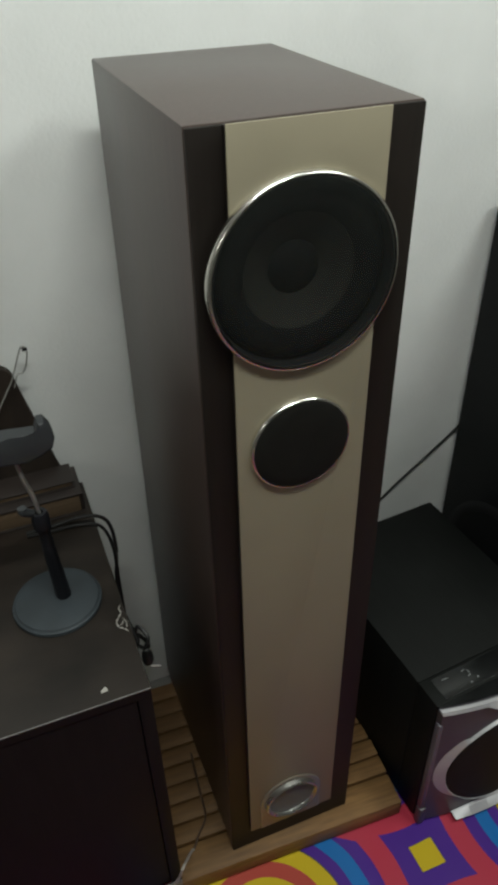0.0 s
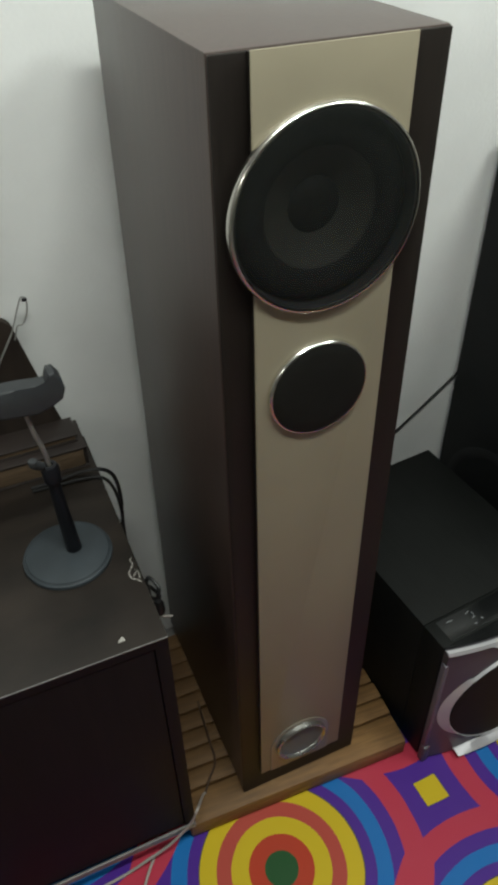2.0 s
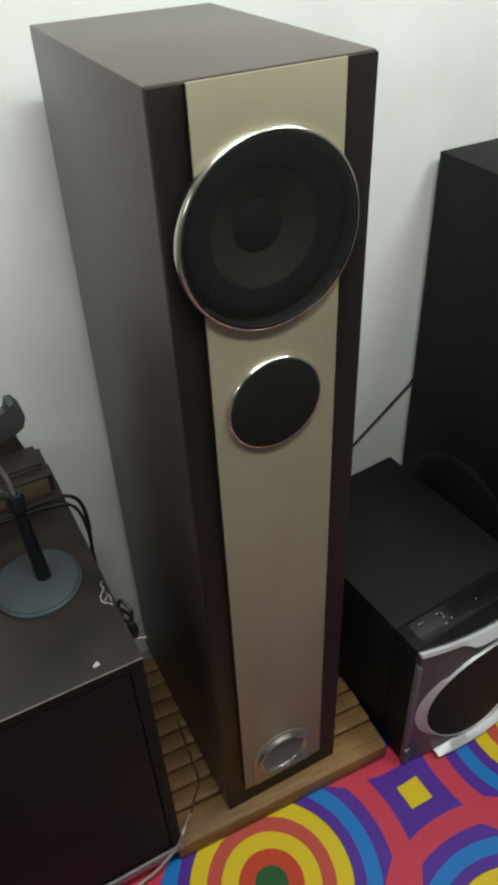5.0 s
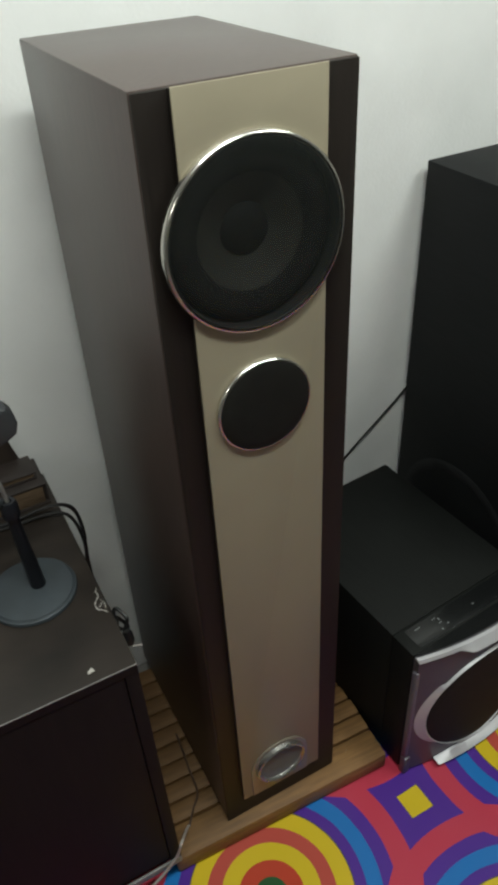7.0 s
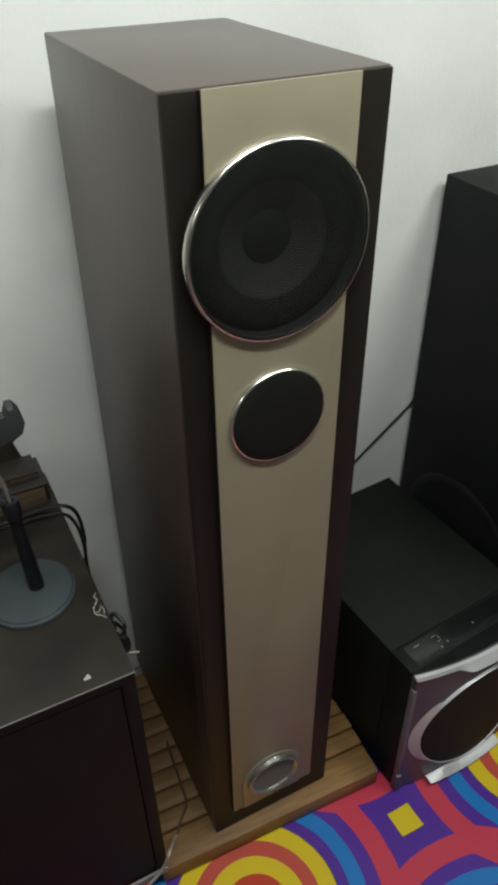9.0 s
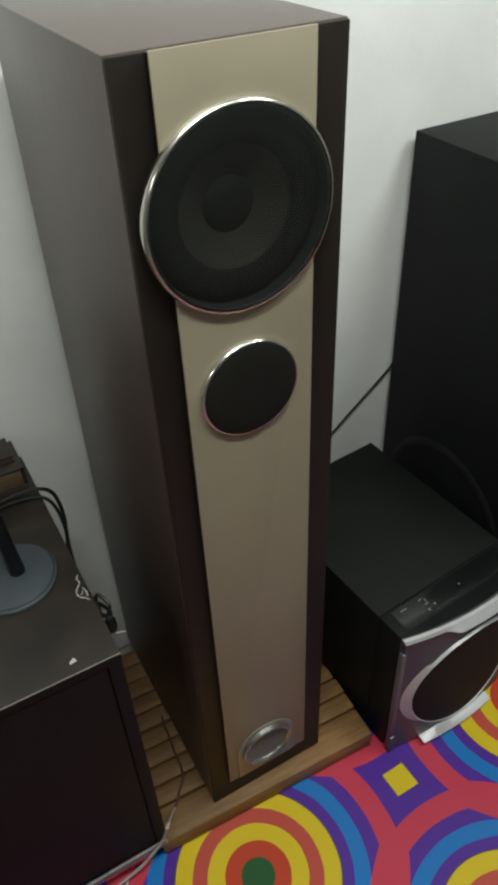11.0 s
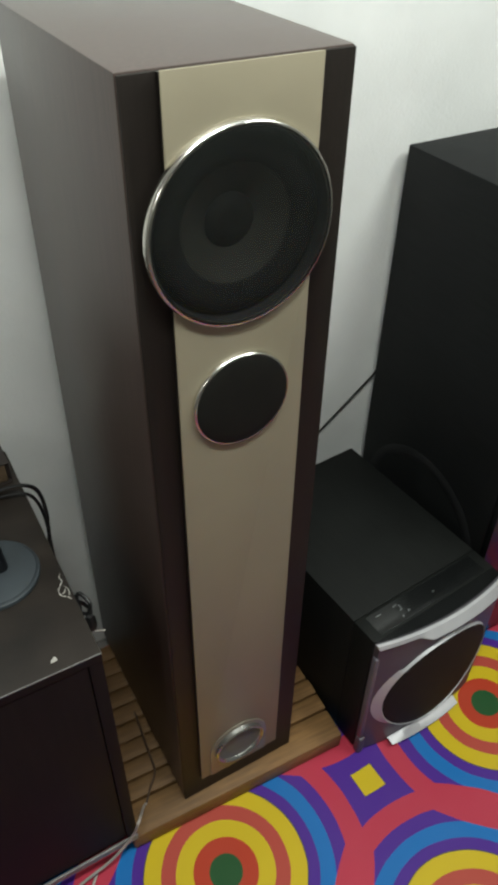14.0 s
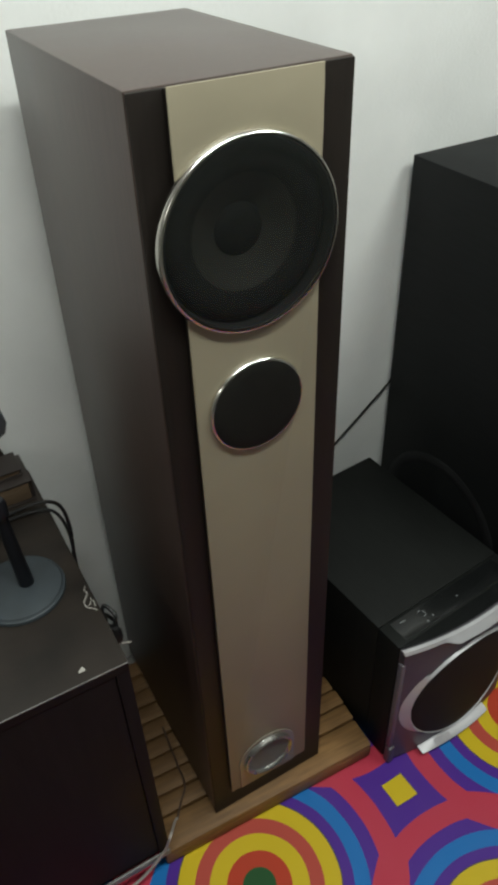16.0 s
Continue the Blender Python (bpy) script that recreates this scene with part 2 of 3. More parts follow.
# ---- mesh tools ----
def part(name, bm, mat, parent=None, label="", smooth=True):
    bmesh.ops.recalc_face_normals(bm, faces=bm.faces)
    for f in bm.faces:
        f.smooth = smooth
    if smooth:
        for e in bm.edges:
            if len(e.link_faces) == 2 and e.calc_face_angle(0) > radians(38):
                e.smooth = False
    data = bpy.data.meshes.new(name)
    bm.to_mesh(data)
    bm.free()
    data.materials.append(mat)
    ob = new(name, data)
    if parent is not None:
        ob.parent = parent
    if label:
        ob["label"] = label
    return ob


def thing(name, m, label, category, group="", kind=""):
    ob = new(name)
    ob.empty_display_size = 0.05
    ob.matrix_world = m
    return tagged(ob, label, category, group, kind)


def box(x0, x1, y0, y1, z0, z1, bevel=0.0, seg=2, bm=None):
    own = bmesh.new()
    bmesh.ops.create_cube(own, size=1.0)
    for v in own.verts:
        v.co = Vector((x0 + (v.co.x + 0.5) * (x1 - x0), y0 + (v.co.y + 0.5) * (y1 - y0), z0 + (v.co.z + 0.5) * (z1 - z0)))
    if bevel:
        bmesh.ops.bevel(own, geom=list(own.edges), offset=bevel, segments=seg, profile=0.5, affect="EDGES")
    if bm is None:
        return own
    tmp = bpy.data.meshes.new("tmp")
    own.to_mesh(tmp)
    own.free()
    bm.from_mesh(tmp)
    bpy.data.meshes.remove(tmp)
    return bm


def prism(outline, y0, y1, bevel=0.0):
    """An outline in x and z, pulled from y0 to y1."""
    bm = bmesh.new()
    a = [bm.verts.new((x, y0, z)) for x, z in outline]
    c = [bm.verts.new((x, y1, z)) for x, z in outline]
    bm.faces.new(a)
    bm.faces.new(list(reversed(c)))
    for i in range(len(a)):
        j = (i + 1) % len(a)
        bm.faces.new((a[j], a[i], c[i], c[j]))
    if bevel:
        es = [e for e in bm.edges if all(abs(v.co.y - y0) < 1e-6 for v in e.verts)]
        bmesh.ops.bevel(bm, geom=es, offset=bevel, segments=3, profile=0.5, affect="EDGES")
    return bm


def lathe(profile, centre, sx=1.0, sz=1.0, steps=96, axis="Y", closed=False):
    """Turn a profile of (radius, along) round an axis through centre; along runs in +y (or +z)."""
    bm = bmesh.new()
    rings = []
    for r, a in profile:
        ring = []
        if r < 1e-6:
            p = (0, a, 0) if axis == "Y" else (0, 0, a)
            ring = [bm.verts.new(Vector(p) + Vector(centre))]
        else:
            for i in range(steps):
                w = 2 * math.pi * i / steps
                p = (r * sx * math.cos(w), a, r * sz * math.sin(w)) if axis == "Y" else (r * sx * math.cos(w), r * sz * math.sin(w), a)
                ring.append(bm.verts.new(Vector(p) + Vector(centre)))
        rings.append(ring)
    pairs = list(zip(rings, rings[1:])) + ([(rings[-1], rings[0])] if closed else [])
    for a, c in pairs:
        for i in range(steps):
            j = (i + 1) % steps
            if len(a) == 1 and len(c) == 1:
                continue
            if len(a) == 1:
                bm.faces.new((a[0], c[i], c[j]))
            elif len(c) == 1:
                bm.faces.new((a[i], c[0], a[j]))
            else:
                bm.faces.new((a[i], c[i], c[j], a[j]))
    return bm


def bored(bm, cx, cz, r, depth):
    """Cut a round hole into the front of a board, from before it to depth behind its face."""
    data, tool = bpy.data.meshes.new("board"), bpy.data.meshes.new("drill")
    bm.to_mesh(data)
    bm.free()
    cut = lathe([(0, -0.05), (r, -0.05), (r, depth), (0, depth)], (cx, 0, cz), steps=96)
    bmesh.ops.recalc_face_normals(cut, faces=cut.faces)
    cut.to_mesh(tool)
    cut.free()
    board, drill = new("board", data), new("drill", tool)
    mod = board.modifiers.new("hole", "BOOLEAN")
    mod.operation, mod.solver, mod.object = "DIFFERENCE", "EXACT", drill
    bpy.context.view_layer.update()
    done = bmesh.new()
    done.from_mesh(board.evaluated_get(bpy.context.evaluated_depsgraph_get()).to_mesh())
    for ob, me in ((board, data), (drill, tool)):
        bpy.data.objects.remove(ob)
        bpy.data.meshes.remove(me)
    return done


def curve_points(points, n=12):
    """A smooth line through the points."""
    pts = [Vector(p) for p in points]
    pts = [pts[0] * 2 - pts[1]] + pts + [pts[-1] * 2 - pts[-2]]
    out = []
    for i in range(1, len(pts) - 2):
        a, b, c, d = pts[i - 1:i + 3]
        for k in range(n):
            t = k / n
            out.append(0.5 * (2 * b + (c - a) * t + (2 * a - 5 * b + 4 * c - d) * t * t + (3 * b - a - 3 * c + d) * t ** 3))
    out.append(pts[-2])
    return out


def tube(points, radius, sides=10, n=12, bm=None, straight=False):
    """A round wire along the points; radius may be a function of 0..1."""
    bm = bm or bmesh.new()
    pts = [Vector(p) for p in points] if straight else curve_points(points, n)
    up = Vector((0.13, 0.21, 0.97)).normalized()
    rings = []
    for i, p in enumerate(pts):
        d = (pts[min(i + 1, len(pts) - 1)] - pts[max(i - 1, 0)]).normalized()
        s = d.cross(up)
        s = (s if s.length > 0.05 else d.cross(Vector((1, 0, 0)))).normalized()
        w = s.cross(d)
        rad = radius(i / (len(pts) - 1)) if callable(radius) else radius
        rings.append([bm.verts.new(p + rad * (math.cos(2 * math.pi * k / sides) * s + math.sin(2 * math.pi * k / sides) * w)) for k in range(sides)])
    for a, c in zip(rings, rings[1:]):
        for k in range(sides):
            j = (k + 1) % sides
            bm.faces.new((a[k], a[j], c[j], c[k]))
    bm.faces.new(list(reversed(rings[0])))
    bm.faces.new(rings[-1])
    return bm


# ---- the room ----
def slab(name, x0, x1, y0, y1, z0, z1, mat, label):
    return tagged(part(name, box(x0, x1, y0, y1, z0, z1), mat, smooth=False), label, name.split("_")[0], kind="structure")


WALL_Y = 0.42
slab("wall_north", -2.4, 2.2, WALL_Y, WALL_Y + 0.15, 0, 2.75, WALL, "off-white painted plaster wall with faint unevenness")
# unseen walls that close the room; their dark grey limits the fill
slab("wall_south", -2.4, 2.2, -3.15, -3.0, 0, 2.75, LOWBOUNCE, "unseen wall behind the camera, grey-green to cut bounce light")
slab("wall_west", -2.55, -2.4, -3.15, WALL_Y + 0.15, 0, 2.75, LOWBOUNCE, "unseen side wall, grey-green to cut bounce light")
slab("wall_east", 2.2, 2.35, -3.15, WALL_Y + 0.15, 0, 2.75, LOWBOUNCE, "unseen side wall, grey-green to cut bounce light")
slab("ceiling", -2.55, 2.35, -3.15, WALL_Y + 0.15, 2.75, 2.9, CEIL, "plain white painted ceiling")
slab("floor", -2.55, 2.35, -3.15, WALL_Y + 0.15, -0.15, -0.004, CONCRETE, "grey cement floor under a printed mat")


def floor_mat():
    bm = bmesh.new()
    nx, ny = 110, 56
    x0, x1, y0, y1 = -1.3, 1.8, -1.25, 0.4
    grid = [[bm.verts.new((x0 + (x1 - x0) * i / nx, y0 + (y1 - y0) * j / ny, 0.0)) for j in range(ny + 1)] for i in range(nx + 1)]
    for i in range(nx):
        for j in range(ny):
            bm.faces.new((grid[i][j], grid[i + 1][j], grid[i + 1][j + 1], grid[i][j + 1]))
    for row in grid:
        for v in row:
            v.co.z = 0.0015 * noise.noise(v.co * 3.1) - 0.0012
    res = bmesh.ops.extrude_face_region(bm, geom=list(bm.faces))
    for v in res["geom"]:
        if isinstance(v, bmesh.types.BMVert):
            v.co.z -= 0.001
    return tagged(part("floor_mat", bm, MAT), "printed vinyl floor mat with bright rings and small squares", "mat")


floor_mat()


# ---- wooden platform under the tall speaker ----
def wooden_platform():
    top = thing("wooden_platform", pose(-0.106, -0.016, 0, 0, 0, -2.6), "low platform of rough brown pine planks under the tower speaker", "platform")
    w, h = 0.406, 0.0445
    y, k = 0.0, 0
    widths = [0.062] + [0.037] * 9
    meshes = {}
    rnd = random.Random(4)
    for wd in widths:
        key = round(wd, 3)
        if key not in meshes:
            ob = part("plank", box(0, w + (0.018 if k == 0 else 0.02), 0, wd - 0.004, -0.043 if k == 0 else -0.02, 0, 0.004 if k == 0 else 0.0022, 2), PINE, top)
            meshes[key] = ob.data
        else:
            ob = new("plank", meshes[key])
            ob.parent = top
        ob.location = (rnd.uniform(-0.003, 0.003) if k else 0, y, h - (rnd.uniform(0, 0.003) if k else 0))
        y += wd
        k += 1
    for x in (0.03, 0.19, 0.345):
        part("bearer", box(x, x + 0.035, 0.063, y - 0.01, 0.001, h - 0.0235, 0.002), PINE, top)
    for x in (0.05, 0.21, 0.36):
        part("nail", lathe([(0, -0.0006), (0.0022, -0.0006), (0.0024, 0.0001)], (x, 0.04, h), axis="Z", steps=12), STEEL, top, "dull steel nail head")
    return top


wooden_platform()


# ---- the tall speaker ----
def tower_speaker():
    W, Z0, Z1 = 0.22, 0.0455, 1.2335
    h = Z1 - Z0
    top = thing("tower_speaker", pose(0, 0, Z0), "tall tower speaker, dark wood sides and champagne front panel", "speaker")
    # cabinet: a little deeper at its foot than at its head
    bm = box(0, W, 0.0042, 0.342, 0.012, h, 0.0)
    for v in bm.verts:
        if v.co.y > 0.2:
            v.co.y += 0.054 * (1 - v.co.z / h)
    bmesh.ops.bevel(bm, geom=list(bm.edges), offset=0.0018, segments=2, profile=0.5, affect="EDGES")
    cx, cz, R = 0.1028, 1.0962 - Z0, 0.0964
    part("cabinet", bored(bm, cx, cz, R - 0.006, 0.06), WENGE, top)
    part("baffle", bored(box(0.0008, W - 0.0008, 0.0, 0.0038, 0.0, h - 0.0012, 0.0016), cx, cz, R - 0.006, 0.06), BAFFLE, top, "dark brown front board with rounded edges")
    part("plinth", box(0.004, W - 0.004, 0.018, 0.36, 0.0, 0.0115), BAFFLE, top)
    # raised panel, rounded over at its head
    px0, px1, pz0 = 0.0315, 0.181, 0.0615
    bm = box(px0, px1, -0.009, -0.0066, pz0, h + 0.0008, 0.001, 2)
    part("panel_core", bored(box(px0 + 0.0006, px1 - 0.0006, -0.0064, -0.0004, pz0 + 0.0006, h - 0.001), cx, cz, R - 0.006, 0.06), BAFFLE, top, "dark edge behind the champagne panel")
    part("front_panel", bored(bm, cx, cz, R - 0.006, 0.06), CHAMPAGNE, top, "champagne-coloured smooth front panel")
    # large driver
    def rim(r, y0, y1):
        """Quarter-round metal ring, falling from its lip to the panel."""
        k = y0 - y1
        arc = [(r - 0.6 * k + 0.6 * k * math.cos(a), y0 - k * math.sin(a)) for a in [math.pi / 2 * i / 10 for i in range(11)]]
        return [(r, y0 + 0.0003)] + arc + [(r - 0.6 * k - 0.0006, y1 + 0.0025)]

    drv = part("woofer", lathe([(R - 0.0062, -0.0095), (R - 0.0062, -0.0138), (R - 0.0068, -0.0132), (R - 0.0068, 0.012), (R - 0.007, 0.055), (0, 0.055)],
                               (cx, 0, cz), steps=128), RUBBER, top, "large round bass driver behind dark mesh")
    part("trim_ring", lathe(rim(R, -0.0092, -0.0158), (cx, 0, cz), steps=160), CHROME, drv, "thin polished chrome ring")
    # recessed cone behind the mesh
    part("surround", lathe([(R - 0.0072, 0.003), (R - 0.012, -0.003), (R - 0.02, -0.0055), (R - 0.03, -0.0045), (R - 0.04, 0.0012)], (cx, 0, cz), steps=96), CAP, drv)
    part("cone", lathe([(0.0565, 0.001), (0.053, 0.003), (0.04, 0.01), (0.0255, 0.016)], (cx, 0, cz), steps=96), CONE, drv, "grey-brown paper cone")
    part("dust_cap", lathe([(0.0262, 0.0155), (0.02, 0.012), (0.01, 0.01), (0, 0.0095)], (cx, 0, cz), steps=64), CAP, drv)
    part("grille", lathe([(R - 0.004, -0.0154), (R - 0.008, -0.0168), (R * 0.75, -0.0188), (R * 0.4, -0.0196), (0, -0.02)], (cx, 0, cz), steps=128), GRILLE, drv, "fine dark punched mesh")
    # small driver
    cz2, r2 = 0.907 - Z0, 0.058
    mid = part("midrange", lathe([(r2 - 0.0046, -0.0094), (r2 - 0.0046, -0.0128), (r2 - 0.009, -0.0122), (0, -0.0108)], (cx, 0, cz2), steps=112), RUBBER, top, "small round driver")
    part("trim_ring", lathe(rim(r2, -0.0092, -0.0145), (cx, 0, cz2), steps=128), CHROME, mid, "thin polished chrome ring")
    part("grille", lathe([(r2 - 0.0032, -0.0141), (r2 - 0.006, -0.0152), (r2 * 0.7, -0.0164), (r2 * 0.35, -0.017), (0, -0.0172)], (cx, 0, cz2), steps=112), GRILLE2, mid, "black cloth mesh")
    # bass port in its arched trim
    cz3, r3 = 0.178 - Z0, 0.0465
    pts = [(cx - 0.054, pz0 + 0.001)] + [(cx + 0.054 * math.cos(a), cz3 + 0.054 * math.sin(a)) for a in [math.pi * (1 - i / 28) for i in range(29)]] + [(cx + 0.054, pz0 + 0.001)]
    arch = part("port_trim", prism(pts, -0.0112, -0.0092, 0.0012), ARCH, top, "arched satin trim round the bass port")
    part("port_ring", lathe([(r3 - 0.0075, -0.0135), (r3 - 0.0055, -0.0185), (r3 - 0.0035, -0.0198), (r3 - 0.0012, -0.0178), (r3, -0.0114)], (cx, 0, cz3), steps=112), PORTRIM, arch, "chromed round rim")
    part("port_tube", lathe([(r3 - 0.0072, -0.0142), (r3 - 0.012, -0.0128), (r3 - 0.018, -0.0118), (r3 - 0.024, -0.0114), (0, -0.0113)], (cx, 0, cz3), steps=96), PORT, arch, "grey flared mouth of the port")
    return top


tower_speaker()


# ---- the desk ----
def desk():
    X1, TOP = -0.096, 0.594
    top = thing("desk", pose(X1, -0.018, 0), "dark brown laminate desk with a closed front, chipped edges", "desk")
    L, D = 1.15, 0.432
    part("underboard", box(-L + 0.0005, -0.0005, 0.0008, D - 0.001, TOP - 0.018, TOP - 0.0033), DESKDOOR, top)
    part("tabletop", box(-L, 0, 0, D, TOP - 0.003, TOP, 0.0008, 2), DESKTOP, top, "dark laminate top with worn chipped edge")
    for x in (-0.0185, -L + 0.0005):
        part("side_panel", box(x, x + 0.018, 0.0012, D - 0.01, 0.05, TOP - 0.0185, 0.001), DESKDOOR, top)
    part("back_panel", box(-L + 0.025, -0.025, D - 0.03, D - 0.015, 0.051, TOP - 0.0185), DESKDOOR, top)
    for x0, x1 in ((-0.5742, -0.0198), (-L + 0.0198, -0.5758)):
        part("door", box(x0, x1, 0.0024, 0.0195, 0.0675, TOP - 0.0195, 0.0012), DESKDOOR, top, "smooth dark door")
    part("bottom_board", box(-L + 0.0195, -0.0195, 0.02, D - 0.032, 0.05, 0.066, 0.001), DESKDOOR, top)
    for x in (-L + 0.03, -0.6, -0.08):
        for y in (0.07, D - 0.1):
            part("foot", box(x, x + 0.05, y, y + 0.05, 0.0005, 0.0497, 0.002), DESKDOOR, top)
    strip = box(-L + 0.001, -0.001, -0.0035, 0.0009, 0.05, 0.066, 0.0015)
    part("edge_strip", strip, EDGEBAND, top, "scuffed light edge strip")
    part("worn_edge", box(-L, -0.0006, -0.0006, 0.0007, TOP - 0.0014, TOP + 0.0003, 0.0003), EDGEBAND, top, "thin pale worn front edge")
    # bare spots where the laminate has flaked off
    bm = bmesh.new()
    v = [bm.verts.new((x, y, 0.0009)) for x, y in ((0, 0), (0.009, 0.0008), (0.0078, 0.0056), (0.0058, 0.0078), (0.0033, 0.005), (0.0008, 0.004))]
    f = bm.faces.new(v)
    r = bmesh.ops.extrude_face_region(bm, geom=[f])
    for k in r["geom"]:
        if isinstance(k, bmesh.types.BMVert):
            k.co.z -= 0.0008
    part("flaked_spot", bm, CHIP, top, "white flaked spot").location = (-0.059, 0.015, TOP)
    wob = [(-0.004, 0.096), (-0.009, 0.103), (-0.0145, 0.107), (-0.0155, 0.117), (-0.011, 0.124), (-0.0065, 0.131), (-0.008, 0.138), (-0.0045, 0.144)]
    bm = tube([(x, y, TOP + 0.0001) for x, y in wob], lambda t: 0.0004 + 0.0006 * abs(math.sin(23 * t)) ** 2, 7, 8)
    tube([(-0.0045, 0.104, TOP), (-0.0035, 0.113, TOP), (-0.0062, 0.121, TOP)], lambda t: 0.0009 - 0.0006 * t, 7, 8, bm)
    tube([(-0.0125, 0.11, TOP), (-0.009, 0.1115, TOP), (-0.007, 0.116, TOP)], 0.0006, 7, 8, bm)
    part("flaked_edge", bm, CHIP, top, "ragged white flaked edge")
    return top


desk()
DESK_Z = 0.594


# ---- phone stand on the desk ----
def phone_stand():
    top = thing("phone_stand", pose(-0.179, 0.164, DESK_Z), "grey-blue phone stand with round base and black stem", "phone stand")
    part("base", lathe([(0, 0.013), (0.03, 0.0128), (0.05, 0.0115), (0.056, 0.0098), (0.0575, 0.0075), (0.0585, 0.0065), (0.0602, 0.006), (0.061, 0.004), (0.0605, 0.0005), (0.058, 0), (0, 0)],
                       (0, 0, 0), axis="Z", steps=96), STAND, top, "round grey-blue weighted base")
    stem = part("stem", tube([(0.01, 0.0, 0.0125), (0.008, -0.002, 0.06), (0.006, -0.005, 0.11), (0.005, -0.008, 0.15)], lambda t: 0.0105 - 0.003 * t, 20), STEM, top, "black tapering stem")
    part("collar", lathe([(0.0075, 0), (0.011, 0.001), (0.0115, 0.02), (0.009, 0.026), (0.005, 0.026)], (0.005, -0.008, 0.148), axis="Z", steps=40), STEM, stem)
    part("knob", tube([(-0.004, -0.012, 0.178), (-0.013, -0.02, 0.19), (-0.013, -0.02, 0.196)], 0.0055, 16), HOLDER, stem)
    part("rod", tube([(0.005, -0.008, 0.172), (0.003, -0.01, 0.2), (-0.003, -0.013, 0.232), (-0.006, -0.014, 0.262)], 0.003, 12), STEEL, top, "thin bright steel rod")
    # cradle: a flat bar with a raised hooked jaw at its end
    pts = [(-0.044, 0.299), (-0.041, 0.279), (-0.033, 0.266), (0.008, 0.262), (0.026, 0.268), (0.038, 0.275), (0.0425, 0.288), (0.0405, 0.301), (0.034, 0.312), (0.027, 0.312),
           (0.0225, 0.299), (0.01, 0.3), (-0.006, 0.302), (-0.024, 0.303)]
    jaw = part("cradle", prism(pts, -0.026, -0.006, 0.0035), HOLDER, top, "dark grey clamp with a hooked jaw")
    # pale steel strip modelled in place of a highlight on the clamp's left end
    part("end_glint", tube([(-0.0435, -0.018, 0.296), (-0.0405, -0.019, 0.281), (-0.0345, -0.018, 0.27)], 0.0026, 10), STEEL, jaw, "pale strip for the glint on the clamp's end")
    return top


phone_stand()


# ---- books and board at the back of the desk ----
def books():
    a = thing("book", pose(-0.104, 0.336, DESK_Z), "thick old book with dark covers and browned pages", "book", "books on the desk")
    part("page_block", box(-0.15, -0.006, 0.002, 0.07, 0.0035, 0.036, 0.001), PAGES, a, "browned page block")
    part("cover", box(-0.154, 0.0, 0.0, 0.074, 0.0, 0.003, 0.001), BOOKCOVER, a)
    part("cover", box(-0.154, 0.0, 0.0, 0.074, 0.0363, 0.0393, 0.001), BOOKCOVER, a)
    part("spine", box(-0.0045, 0.0, 0.004, 0.074, 0.0035, 0.036, 0.0005), BOOKCOVER, a)
    b = thing("book", pose(-0.112, 0.355, DESK_Z + 0.0395), "thin dark hardback with worn pale edge lying on a thicker book", "book", "books on the desk")
    part("page_block", box(-0.16, -0.004, 0.002, 0.046, 0.0028, 0.01, 0.0008), PAGES, b)
    part("cover", box(-0.163, 0.0, 0.0, 0.049, 0.0, 0.0025, 0.0008), BOOKCOVER, b)
    part("cover", box(-0.163, 0.0, 0.0, 0.049, 0.0102, 0.0125, 0.0008), BOOKCOVER, b)


books()


def leaning_board():
    pts = [(0.004, -0.04), (-0.011, 0.02), (-0.028, 0.1), (-0.0435, 0.172)] + [(-0.0705 + 0.026 * math.cos(a), 0.179 + 0.026 * math.sin(a)) for a in [i * math.pi / 16 for i in range(0, 8)]]
    pts += [(-0.082, 0.2045), (-0.1, 0.197), (-0.3, 0.13), (-0.3, -0.04)]
    ob = part("leaning_board", prism(pts, -0.006, 0.006, 0.002), BOARD)
    ob.matrix_world = pose(-0.118, 0.411, 0.6345)
    return tagged(ob, "dark brown board with rounded corner leaning on the wall", "board")


leaning_board()


def wire_clip():
    top = thing("wire_clip", pose(-0.167, 0.392, 0.818), "thin steel wire clip with a looped end and dark tip", "clip")
    part("arm", tube([(-0.055, 0.0, -0.085), (-0.024, 0, -0.035), (0.0, 0, 0.003)], 0.0014, 8), STEEL, top)
    part("loop", tube([(0.0, 0, 0.003), (0.008, 0, 0.021), (0.016, 0, 0.04), (0.024, 0, 0.055), (0.03, 0, 0.048), (0.026, 0, 0.028), (0.018, 0, 0.014), (0.01, 0, 0.012), (0.002, 0, -0.008)], 0.0011, 8), STEEL, top)
    part("tip", box(0.024, 0.031, -0.002, 0.002, 0.048, 0.0525, 0.0008), CABLE, top, "dark tip")
    return top


wire_clip()


# ---- cables ----
def cable(name, points, r, mat, label, n=10):
    return tagged(part(name, tube(points, r, 8, n), mat), label, "cable")


cable("desk_cable", [(-0.2, 0.318, 0.598), (-0.165, 0.316, 0.6), (-0.125, 0.31, 0.609), (-0.095, 0.3, 0.612), (-0.077, 0.3, 0.59), (-0.073, 0.295, 0.545), (-0.079, 0.285, 0.49), (-0.08, 0.28, 0.35)], 0.003, CABLE, "black cable dropping over the desk edge")
cable("desk_cable", [(-0.2, 0.31, 0.598), (-0.165, 0.308, 0.598), (-0.125, 0.302, 0.602), (-0.097, 0.292, 0.602), (-0.082, 0.29, 0.575), (-0.078, 0.282, 0.53), (-0.084, 0.275, 0.48), (-0.085, 0.27, 0.35)], 0.0026, CABLE, "black cable dropping over the desk edge")
